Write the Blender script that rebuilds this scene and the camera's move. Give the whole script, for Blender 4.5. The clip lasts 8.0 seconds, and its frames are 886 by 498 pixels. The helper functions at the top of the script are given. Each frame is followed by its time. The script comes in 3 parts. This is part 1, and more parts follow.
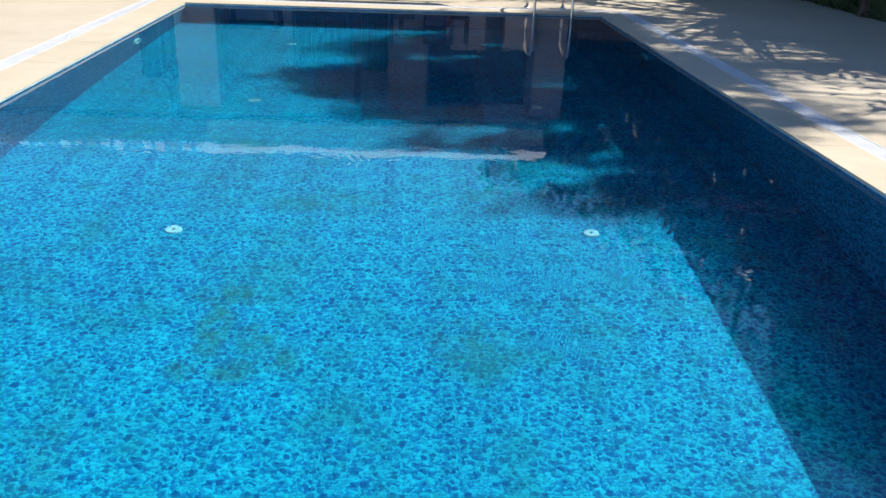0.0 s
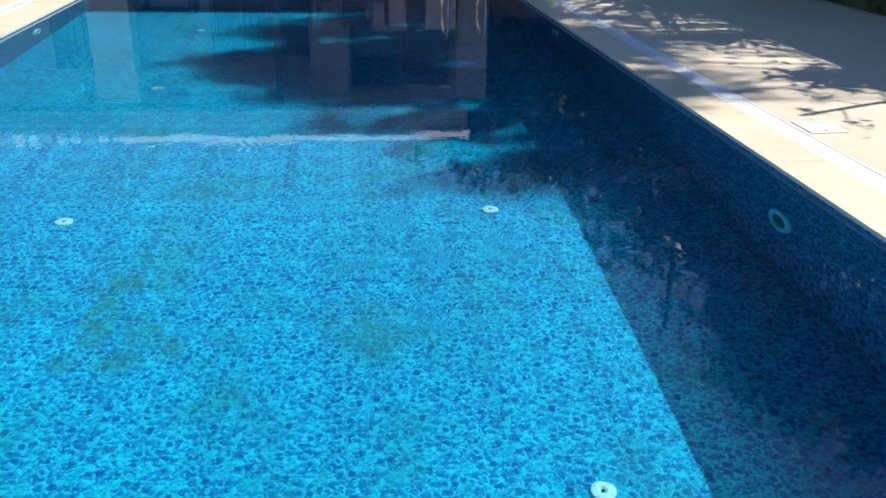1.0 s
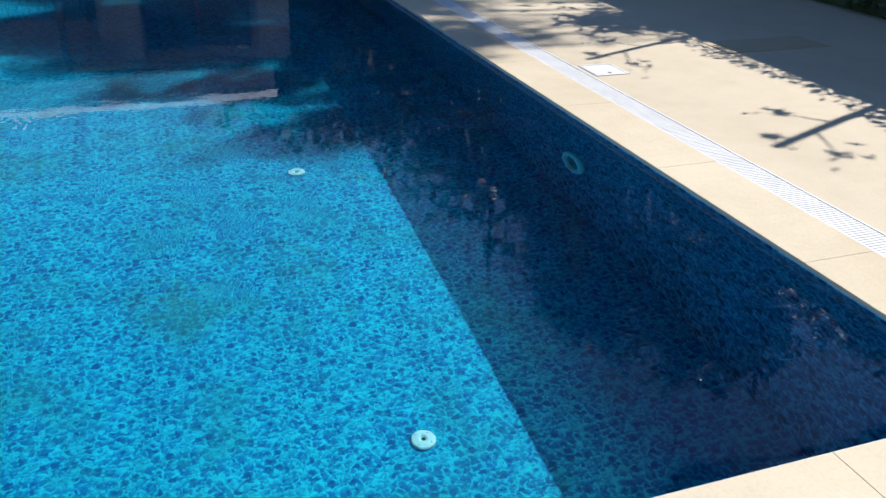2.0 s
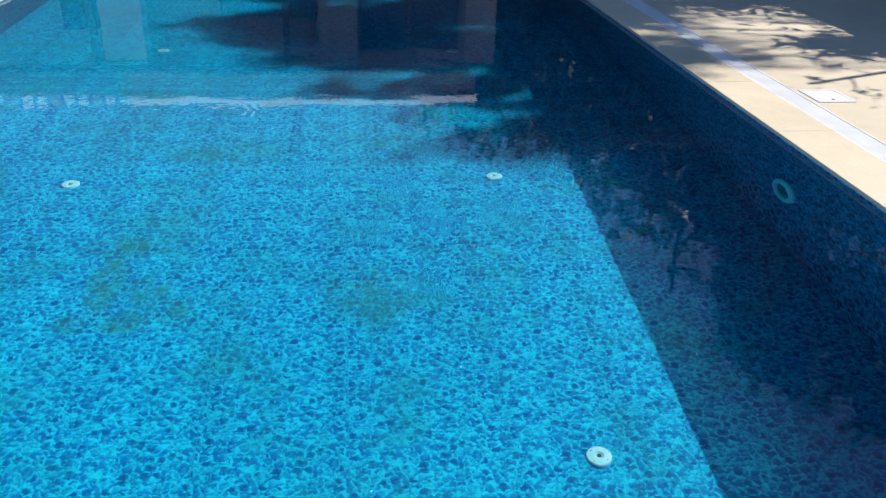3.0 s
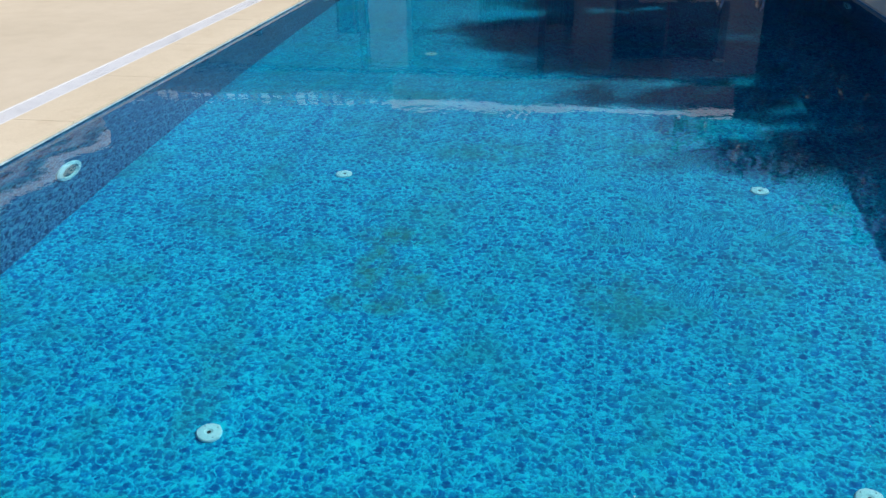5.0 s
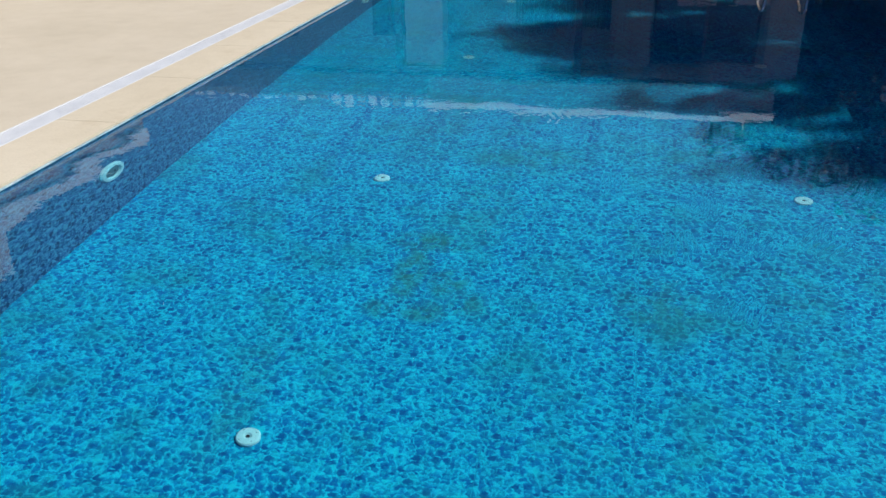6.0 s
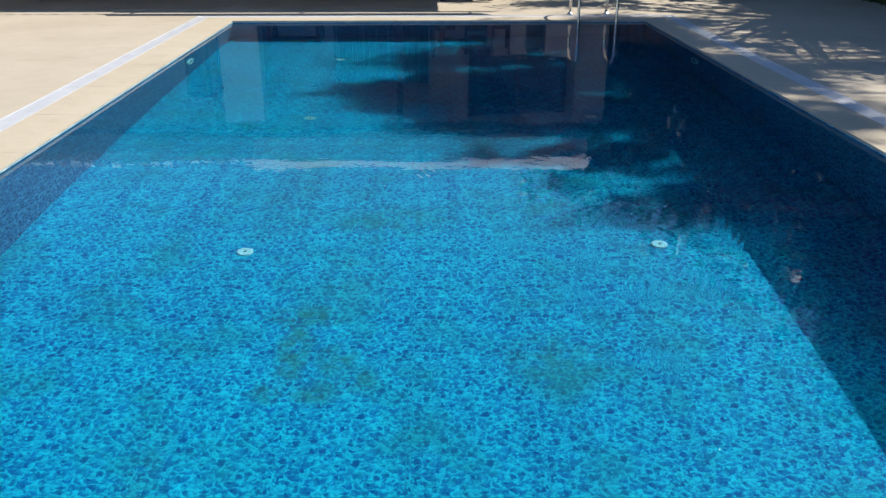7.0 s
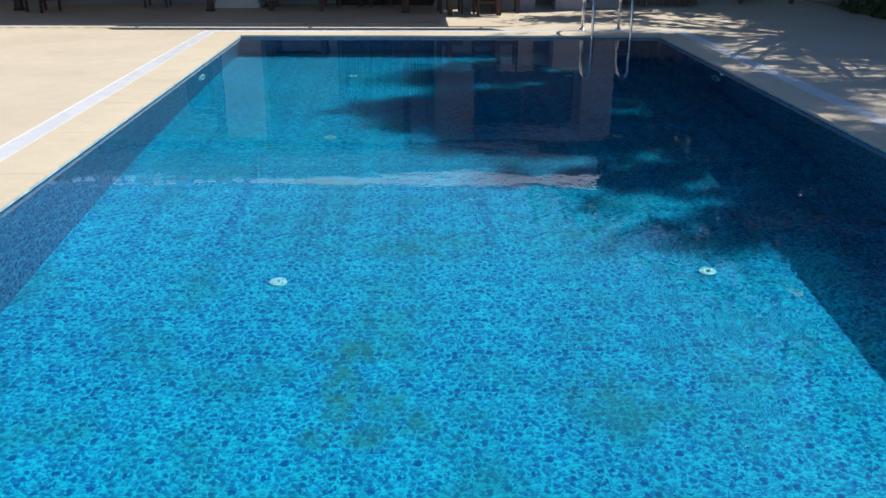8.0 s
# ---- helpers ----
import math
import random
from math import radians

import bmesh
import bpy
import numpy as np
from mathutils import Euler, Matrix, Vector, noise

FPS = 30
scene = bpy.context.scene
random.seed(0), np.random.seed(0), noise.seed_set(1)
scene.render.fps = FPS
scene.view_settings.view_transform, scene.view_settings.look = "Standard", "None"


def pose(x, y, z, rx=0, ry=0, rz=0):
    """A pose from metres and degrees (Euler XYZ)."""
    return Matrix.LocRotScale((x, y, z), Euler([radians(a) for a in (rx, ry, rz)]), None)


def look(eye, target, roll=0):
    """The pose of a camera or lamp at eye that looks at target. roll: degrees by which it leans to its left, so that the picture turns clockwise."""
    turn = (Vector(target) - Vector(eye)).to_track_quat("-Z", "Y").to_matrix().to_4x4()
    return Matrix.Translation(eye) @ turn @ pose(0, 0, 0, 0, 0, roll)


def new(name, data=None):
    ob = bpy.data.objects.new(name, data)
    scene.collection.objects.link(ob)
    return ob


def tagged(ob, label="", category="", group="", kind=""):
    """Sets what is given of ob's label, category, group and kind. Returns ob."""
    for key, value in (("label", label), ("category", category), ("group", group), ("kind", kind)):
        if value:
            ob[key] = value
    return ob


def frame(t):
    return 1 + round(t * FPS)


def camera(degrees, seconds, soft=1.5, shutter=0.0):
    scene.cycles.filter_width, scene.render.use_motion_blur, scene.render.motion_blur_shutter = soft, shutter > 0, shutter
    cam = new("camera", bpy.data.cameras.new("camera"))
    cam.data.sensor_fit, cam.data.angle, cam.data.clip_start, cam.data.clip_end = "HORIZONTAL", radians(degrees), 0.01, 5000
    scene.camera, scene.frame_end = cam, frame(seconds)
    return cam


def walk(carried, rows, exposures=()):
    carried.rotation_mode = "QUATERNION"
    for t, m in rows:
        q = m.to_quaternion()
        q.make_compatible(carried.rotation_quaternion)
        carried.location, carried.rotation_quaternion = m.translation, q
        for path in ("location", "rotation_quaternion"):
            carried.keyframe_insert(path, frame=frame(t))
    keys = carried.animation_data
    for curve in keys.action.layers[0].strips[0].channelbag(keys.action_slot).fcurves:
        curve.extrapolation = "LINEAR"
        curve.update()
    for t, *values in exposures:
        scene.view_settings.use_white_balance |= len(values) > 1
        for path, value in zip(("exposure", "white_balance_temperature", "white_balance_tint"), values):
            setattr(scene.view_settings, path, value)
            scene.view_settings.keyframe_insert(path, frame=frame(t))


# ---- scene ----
cam = camera(55.2, 8.0, soft=1.5)
# seconds, eye x y z, yaw, pitch, roll
ROWS = [
    (0.0, 0.041, -1.366, 1.586, -2.656, -22.875, -2.075),
    (0.5, 0.194, -1.399, 1.605, -3.400, -22.190, -1.758),
    (1.0, 0.367, -1.411, 1.584, -6.876, -23.930, -1.098),
    (1.5, 0.456, -1.427, 1.583, -14.656, -24.939, -1.234),
    (1.7, 0.503, -1.417, 1.612, -17.517, -25.755, -1.329),
    (2.0, 0.475, -1.435, 1.612, -19.500, -26.700, -1.400),
    (2.4, 0.430, -1.450, 1.604, -16.900, -27.100, -1.450),
    (2.8, 0.383, -1.466, 1.596, -9.969, -26.755, -1.466),
    (3.0, 0.396, -1.435, 1.606, -6.110, -26.359, -1.408),
    (3.5, 0.348, -1.467, 1.618, 0.262, -24.725, -0.514),
    (4.0, 0.316, -1.477, 1.636, 3.344, -23.256, -0.103),
    (4.5, 0.291, -1.467, 1.603, 5.641, -23.475, -0.072),
    (5.0, 0.250, -1.468, 1.578, 9.792, -25.746, 0.992),
    (5.2, 0.201, -1.492, 1.562, 11.188, -26.490, 1.241),
    (5.5, 0.200, -1.480, 1.575, 12.840, -26.950, 1.430),
    (5.9, 0.198, -1.455, 1.595, 12.500, -26.100, 1.200),
    (6.3, 0.180, -1.435, 1.608, 8.490, -24.088, 0.478),
    (6.5, 0.115, -1.432, 1.617, 5.203, -22.997, -0.014),
    (7.0, -0.197, -1.350, 1.639, -1.113, -22.501, -0.006),
    (7.5, -0.365, -1.280, 1.640, -1.954, -22.359, -0.751),
    (8.0, -0.547, -1.100, 1.634, -1.923, -21.660, -0.353),
]
walk(cam, [(t, pose(x, y, z, 90 + pitch, roll, yaw)) for t, x, y, z, yaw, pitch, roll in ROWS],
     exposures=[(0.0, 0.40), (0.5, 0.48), (1.0, 0.50), (1.7, 0.22), (3.0, 0.30), (3.5, 0.55), (4.0, 0.24), (4.5, 0.11), (5.2, 0.00), (6.5, -0.05), (7.0, 0.10), (7.5, 0.22), (8.0, 0.19)])

# ---- light ----
SUN = Vector((0.742, 0.29, 1.0)).normalized()        # towards the sun
world = bpy.data.worlds.new("sky")
scene.world = world
world.use_nodes = True
wn, wl = world.node_tree.nodes, world.node_tree.links
sky = wn.new("ShaderNodeTexSky")
sky.sky_type, sky.sun_disc = "NISHITA", False
sky.sun_elevation = math.asin(SUN.z)
sky.sun_rotation = math.atan2(SUN.x, SUN.y)
sky.dust_density, sky.air_density, sky.ozone_density = 0.10, 1.0, 7.0
wl.new(sky.outputs[0], wn["Background"].inputs[0])
wn["Background"].inputs[1].default_value = 0.108
sun = new("sun", bpy.data.lights.new("sun", "SUN"))
sun.data.energy, sun.data.angle, sun.data.color = 5.15, radians(0.4), (1.0, 0.95, 0.87)
sun.matrix_world = look((SUN * 40)[:], (0, 0, 0))
scene.view_settings.exposure = 0.0

# pool: x -3..3, y 0..LEN, deck at z 0
HALF, LEN, WATER = 3.0, 11.24, -0.03
def depth_at(y):
    return -(1.401 - 0.017 * (y - 4))


# ---- materials ----
def mat(name, rough=0.6, metal=0.0):
    m = bpy.data.materials.new(name)
    m.use_nodes = True
    b = m.node_tree.nodes["Principled BSDF"]
    b.inputs["Roughness"].default_value, b.inputs["Metallic"].default_value = rough, metal
    return m, m.node_tree.nodes, m.node_tree.links, b


def noise_tex(n, l, scale, detail=4, vec=None, rough=0.55):
    t = n.new("ShaderNodeTexNoise")
    t.inputs["Scale"].default_value, t.inputs["Detail"].default_value = scale, detail
    t.inputs["Roughness"].default_value = rough
    if vec:
        l.new(vec, t.inputs["Vector"])
    return t.outputs["Fac"]


def ramp(n, l, fac, stops):
    r = n.new("ShaderNodeValToRGB")
    while len(r.color_ramp.elements) < len(stops):
        r.color_ramp.elements.new(0.5)
    for e, (p, c) in zip(r.color_ramp.elements, stops):
        e.position, e.color = p, (*c, 1) if len(c) == 3 else c
    l.new(fac, r.inputs[0])
    return r.outputs[0]


def mix(n, l, fac, a, b, kind="MIX"):
    m = n.new("ShaderNodeMix")
    m.data_type, m.blend_type = "RGBA", kind
    for sock, v in ((m.inputs[0], fac), (m.inputs[6], a), (m.inputs[7], b)):
        if isinstance(v, bpy.types.NodeSocket):
            l.new(v, sock)
        elif isinstance(v, (int, float)):
            sock.default_value = v
        else:
            sock.default_value = (*v, 1)
    return m.outputs[2]


def calc(n, l, op, a, b=0.0):
    m = n.new("ShaderNodeMath")
    m.operation = op
    for sock, v in ((m.inputs[0], a), (m.inputs[1], b)):
        if isinstance(v, bpy.types.NodeSocket):
            l.new(v, sock)
        else:
            sock.default_value = v
    return m.outputs[0]


def where(n):
    return n.new("ShaderNodeNewGeometry").outputs["Position"]


def bump(n, l, b, height, dist, strength=0.5):
    k = n.new("ShaderNodeBump")
    k.inputs["Strength"].default_value, k.inputs["Distance"].default_value = strength, dist
    l.new(height, k.inputs["Height"])
    l.new(k.outputs[0], b.inputs["Normal"])


def two_tone(name, dark, light, scale=6.0, rough=0.6, metal=0.0, grain=60.0, relief=0.002):
    """A plain surface with variation at two scales."""
    m, n, l, b = mat(name, rough, metal)
    p = where(n)
    big, fine = noise_tex(n, l, scale, 4, p), noise_tex(n, l, grain, 3, p)
    f = calc(n, l, "ADD", calc(n, l, "MULTIPLY", big, 0.65), calc(n, l, "MULTIPLY", fine, 0.35))
    l.new(ramp(n, l, f, [(0.32, dark), (0.68, light)]), b.inputs["Base Color"])
    bump(n, l, b, fine, relief)
    return m


def wood(name, dark, light, rough=0.5):
    m, n, l, b = mat(name, rough)
    p = n.new("ShaderNodeTexCoord").outputs["Object"]
    mp = n.new("ShaderNodeMapping")
    mp.inputs["Scale"].default_value = (30, 30, 2.5)
    l.new(p, mp.inputs[0])
    g = noise_tex(n, l, 1.0, 5, mp.outputs[0])
    l.new(ramp(n, l, g, [(0.3, dark), (0.7, light)]), b.inputs["Base Color"])
    bump(n, l, b, g, 0.002)
    return m


def vec(n, l, op, a, b=None):
    m = n.new("ShaderNodeVectorMath")
    m.operation = op
    for sock, v in zip(m.inputs, (a, b)):
        if isinstance(v, bpy.types.NodeSocket):
            l.new(v, sock)
        elif v is not None:
            sock.default_value = v
    return m.outputs["Value"] if op == "DOT_PRODUCT" else m.outputs["Vector"]


def petals(n, l, q, scale, lean):
    """Overlapping printed petals: how far along its petal each point lies, from its dark foot to its pale lip."""
    v = n.new("ShaderNodeTexVoronoi")
    v.inputs["Scale"].default_value, v.inputs["Randomness"].default_value = scale, 0.9
    l.new(q, v.inputs["Vector"])
    rnd = n.new("ShaderNodeSeparateColor")
    l.new(v.outputs["Color"], rnd.inputs[0])
    local = vec(n, l, "SUBTRACT", q, v.outputs["Position"])
    along = calc(n, l, "MULTIPLY", vec(n, l, "DOT_PRODUCT", local, lean), scale)
    return along, rnd.outputs[0], rnd.outputs[1], v.outputs["Distance"]


def liner_material(name, stains, tones, scale, lean):
    """Printed pool liner: overlapping petals of blue and cyan, with algae stains on the floor."""
    m, n, l, b = mat(name, 0.5)
    b.inputs["Specular IOR Level"].default_value = 0.06      # wet vinyl under water hardly shines
    p = where(n)
    # the print repeats every 0.63 m across the panels and every 0.335 m along them
    wrap = n.new("ShaderNodeVectorMath")
    wrap.operation = "WRAP"
    wrap.inputs[1].default_value, wrap.inputs[2].default_value = (0.345, 0.335, 3.0), (-0.285, 0.0, -3.0)
    l.new(p, wrap.inputs[0])
    q = wrap.outputs[0]
    warp = n.new("ShaderNodeTexNoise")
    warp.inputs["Scale"].default_value, warp.inputs["Detail"].default_value = 32, 4
    l.new(q, warp.inputs["Vector"])
    shift = vec(n, l, "MULTIPLY", vec(n, l, "SUBTRACT", warp.outputs["Color"], (0.5, 0.5, 0.5)), (0.04, 0.04, 0.04))
    q2 = vec(n, l, "ADD", q, shift)
    dark, mid_a, mid_b, rim = tones
    along, ra, rb, dist = petals(n, l, q2, scale, lean)
    fine_along, fa, fb_, _ = petals(n, l, q2, scale * 1.9, lean)
    grain = noise_tex(n, l, 70, 3, q, 0.6)
    # mid blues that shift from petal to petal and pale towards the far side
    tone = 0.5
    for value, middle, weight in ((rb, 0.5, 0.40), (fa, 0.5, 0.42), (along, 0.0, 0.26), (fine_along, 0.0, 0.22), (grain, 0.5, 0.5)):
        tone = calc(n, l, "ADD", calc(n, l, "MULTIPLY", calc(n, l, "SUBTRACT", value, middle), weight), tone)
    col = ramp(n, l, tone, [(0.24, mid_a), (0.56, mid_b), (0.95, rim)])
    col = mix(n, l, 0.6, col, ramp(n, l, fb_, [(0.1, (1.0, 0.88, 1.03)), (0.9, (1.0, 1.14, 0.94))]), "MULTIPLY")
    # about a third of the petals have a ragged dark heart
    rag = calc(n, l, "MULTIPLY", calc(n, l, "SUBTRACT", grain, 0.5), 0.5)
    d = calc(n, l, "ADD", calc(n, l, "ADD", dist, rag), calc(n, l, "MULTIPLY", ra, 0.72))
    heart = ramp(n, l, d, [(0.42, (0.72, 0.72, 0.72)), (0.70, (0, 0, 0))])
    col = mix(n, l, heart, col, dark)
    # short broken pale lips between the petals
    e = n.new("ShaderNodeTexVoronoi")
    e.feature = "DISTANCE_TO_EDGE"
    e.inputs["Scale"].default_value, e.inputs["Randomness"].default_value = scale, 0.9
    l.new(q2, e.inputs["Vector"])
    lip = ramp(n, l, e.outputs["Distance"], [(0.02, (1, 1, 1)), (0.16, (0, 0, 0))])
    broken = ramp(n, l, noise_tex(n, l, 45, 3, q), [(0.46, (0, 0, 0)), (0.56, (0.95, 0.95, 0.95))])
    col = mix(n, l, calc(n, l, "MULTIPLY", lip, broken), col, rim)
    # a slow drift of tone
    drift = noise_tex(n, l, 0.9, 3, p)
    col = mix(n, l, 0.55, col, ramp(n, l, drift, [(0.3, (0.66, 0.74, 0.82)), (0.7, (1.0, 1.0, 1.0))]), "MULTIPLY")
    rows = n.new("ShaderNodeTexWave")
    rows.inputs["Scale"].default_value, rows.inputs["Distortion"].default_value, rows.inputs["Detail"].default_value = 1.15, 1.5, 2
    l.new(p, rows.inputs["Vector"])
    col = mix(n, l, 0.5, col, ramp(n, l, rows.outputs["Fac"], [(0.0, (0.82, 0.84, 0.87)), (0.6, (1.0, 1.0, 1.0))]), "MULTIPLY")
    if stains:
        sep = n.new("ShaderNodeSeparateXYZ")
        l.new(p, sep.inputs[0])
        total = None
        # centre x, y, half sizes, strength
        for cx, cy, rx, ry, k in ((-0.88, 3.17, 0.32, 0.13, 1.2), (-0.95, 2.88, 0.12, 0.50, 1.2), (-0.70, 2.74, 0.14, 0.17, 1.1), (-0.57, 2.55, 0.15, 0.14, 0.9), (-0.79, 2.46, 0.18, 0.12, 1.0),
                                  (-1.05, 2.45, 0.13, 0.10, 0.8), (0.50, 2.70, 0.34, 0.34, 0.8), (-0.45, 4.47, 0.6, 0.35, 0.7), (-1.2, 4.9, 0.35, 0.9, 0.5), (-0.65, 3.6, 0.3, 0.5, 0.5),
                                  (0.6, 4.6, 0.6, 0.6, 0.5), (0.5, 1.2, 0.4, 0.3, 0.4), (-1.5, 1.7, 0.16, 0.7, 0.5), (1.2, 2.9, 0.25, 0.5, 0.45)):
            dx = calc(n, l, "DIVIDE", calc(n, l, "SUBTRACT", sep.outputs[0], cx), rx)
            dy = calc(n, l, "DIVIDE", calc(n, l, "SUBTRACT", sep.outputs[1], cy), ry)
            d = calc(n, l, "ADD", calc(n, l, "MULTIPLY", dx, dx), calc(n, l, "MULTIPLY", dy, dy))
            w = calc(n, l, "MULTIPLY", calc(n, l, "MAXIMUM", calc(n, l, "SUBTRACT", 1.0, d), 0.0), k)
            total = w if total is None else calc(n, l, "MAXIMUM", total, w)
        blotch = ramp(n, l, noise_tex(n, l, 9, 5, p, 0.65), [(0.36, (0, 0, 0)), (0.55, (1, 1, 1))])
        f = calc(n, l, "MULTIPLY", calc(n, l, "MULTIPLY", total, blotch), 0.60)
        col = mix(n, l, f, col, (0.030, 0.21, 0.145))
        film = ramp(n, l, noise_tex(n, l, 2.2, 5, p, 0.6), [(0.5, (0, 0, 0)), (0.68, (0.38, 0.38, 0.38))])
        col = mix(n, l, film, col, (0.010, 0.22, 0.20))
    l.new(col, b.inputs["Base Color"])
    return m


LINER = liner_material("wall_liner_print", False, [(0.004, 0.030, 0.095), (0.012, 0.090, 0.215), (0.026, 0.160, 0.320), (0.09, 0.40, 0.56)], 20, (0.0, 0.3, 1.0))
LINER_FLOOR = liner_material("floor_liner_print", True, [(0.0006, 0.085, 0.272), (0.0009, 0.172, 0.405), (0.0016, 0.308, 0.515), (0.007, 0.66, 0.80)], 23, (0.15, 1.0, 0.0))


def stone_material(name, c1, c2, c3):
    m, n, l, b = mat(name, 0.75)
    p = where(n)
    big, mid, fine = noise_tex(n, l, 0.7, 4, p), noise_tex(n, l, 5.0, 5, p, 0.65), noise_tex(n, l, 90, 3, p)
    col = ramp(n, l, big, [(0.3, c1), (0.5, c2), (0.72, c3)])
    col = mix(n, l, 0.3, col, ramp(n, l, mid, [(0.3, (0.80, 0.77, 0.73)), (0.6, (1, 1, 1))]), "MULTIPLY")
    col = mix(n, l, 0.5, col, ramp(n, l, fine, [(0.25, (0.82, 0.8, 0.78)), (0.55, (1, 1, 1))]), "MULTIPLY")
    # scuffs and old water marks
    mark = ramp(n, l, noise_tex(n, l, 2.1, 6, p, 0.7), [(0.58, (1, 1, 1)), (0.74, (0.84, 0.79, 0.72))])
    col = mix(n, l, 0.5, col, mark, "MULTIPLY")
    l.new(col, b.inputs["Base Color"])
    bump(n, l, b, mid, 0.003)
    return m


NOZZLE = two_tone("dull_teal_plastic", (0.04, 0.13, 0.14), (0.08, 0.20, 0.20), 14, 0.45)
BEAD = two_tone("pale_blue_bead", (0.16, 0.30, 0.38), (0.52, 0.66, 0.70), 7, 0.4, grain=45)
SEAM = two_tone("weld_seam", (0.002, 0.16, 0.33), (0.006, 0.46, 0.60), 14, 0.6, grain=50)
SEAM.node_tree.nodes["Principled BSDF"].inputs["Specular IOR Level"].default_value = 0.06
DECK = stone_material("deck_stone", (0.52, 0.45, 0.34), (0.57, 0.495, 0.38), (0.61, 0.535, 0.42))
COPING = stone_material("coping_stone", (0.54, 0.46, 0.335), (0.595, 0.515, 0.385), (0.635, 0.555, 0.425))
EARTH = two_tone("dry_earth", (0.16, 0.12, 0.08), (0.27, 0.21, 0.15), 1.5, 0.9)
PLASTIC = two_tone("white_plastic", (0.64, 0.65, 0.67), (0.76, 0.77, 0.78), 5, 0.45)
FITTING = two_tone("pool_fitting_plastic", (0.42, 0.80, 0.78), (0.52, 0.88, 0.86), 20, 0.4)
BED = two_tone("grey_channel_bed", (0.34, 0.35, 0.37), (0.46, 0.47, 0.49), 8, 0.7)
DARK = two_tone("dark_recess", (0.02, 0.025, 0.03), (0.05, 0.05, 0.06), 8, 0.8)
STEEL = two_tone("stainless_steel", (0.55, 0.55, 0.56), (0.72, 0.72, 0.72), 12, 0.16, 1.0, relief=0.0003)
BROWN = wood("dark_stained_wood", (0.035, 0.014, 0.010), (0.10, 0.04, 0.028))
PLASTER = two_tone("white_plaster", (0.55, 0.53, 0.50), (0.72, 0.70, 0.66), 1.2, 0.85)
GREY = two_tone("grey_render", (0.24, 0.24, 0.26), (0.33, 0.33, 0.35), 2.0, 0.85)
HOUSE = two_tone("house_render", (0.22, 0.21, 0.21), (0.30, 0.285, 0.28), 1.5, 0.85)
REED = wood("reed_screen", (0.06, 0.04, 0.033), (0.17, 0.12, 0.09), 0.8)
FASCIA = two_tone("fascia_paint", (0.30, 0.25, 0.24), (0.38, 0.32, 0.30), 3, 0.6)
ROOF = two_tone("roof_sheet", (0.30, 0.25, 0.21), (0.40, 0.34, 0.29), 3, 0.8)
GLASSY = two_tone("dark_window_glass", (0.02, 0.025, 0.03), (0.04, 0.045, 0.05), 2, 0.08)
BARK = two_tone("bark", (0.06, 0.045, 0.035), (0.17, 0.13, 0.10), 8, 0.9, relief=0.01)
LEAF = two_tone("leaf", (0.025, 0.055, 0.012), (0.085, 0.14, 0.03), 2.0, 0.5, grain=15)
HEDGE = two_tone("hedge_leaf", (0.02, 0.04, 0.012), (0.06, 0.10, 0.03), 2.0, 0.55, grain=12)
TERRACOTTA = two_tone("terracotta", (0.20, 0.09, 0.05), (0.32, 0.15, 0.08), 6, 0.8)
IRON = two_tone("dark_iron", (0.02, 0.018, 0.016), (0.05, 0.045, 0.04), 10, 0.5, 0.4)
SLING = two_tone("white_sling_fabric", (0.66, 0.63, 0.58), (0.78, 0.75, 0.70), 6, 0.8)
WHITE = two_tone("white_gloss_paint", (0.76, 0.76, 0.75), (0.84, 0.84, 0.83), 4, 0.35)
PAVE = stone_material("coloured_slab", (0.44, 0.36, 0.24), (0.49, 0.40, 0.27), (0.53, 0.44, 0.31))

water_m = bpy.data.materials.new("pool_water")
water_m.use_nodes = True
wtn, wtl = water_m.node_tree.nodes, water_m.node_tree.links
wtn.remove(wtn["Principled BSDF"])
through_water, mirror_top, fresnel = wtn.new("ShaderNodeBsdfRefraction"), wtn.new("ShaderNodeBsdfGlossy"), wtn.new("ShaderNodeFresnel")
through_water.inputs["IOR"].default_value = fresnel.inputs["IOR"].default_value = 1.333
through_water.inputs["Roughness"].default_value = mirror_top.inputs["Roughness"].default_value = 0.0
through_water.inputs["Color"].default_value = (0.33, 0.495, 0.58, 1)      # water takes the red out; darkened further to deepen the floor's shade
mirror_top.inputs["Color"].default_value = (1, 1, 1, 1)
surface = wtn.new("ShaderNodeMixShader")
wtl.new(fresnel.outputs[0], surface.inputs[0])
wtl.new(through_water.outputs[0], surface.inputs[1]), wtl.new(mirror_top.outputs[0], surface.inputs[2])
wtl.new(surface.outputs[0], wtn["Material Output"].inputs[0])
wsep = wtn.new("ShaderNodeSeparateXYZ")
wtl.new(where(wtn), wsep.inputs[0])
height = None
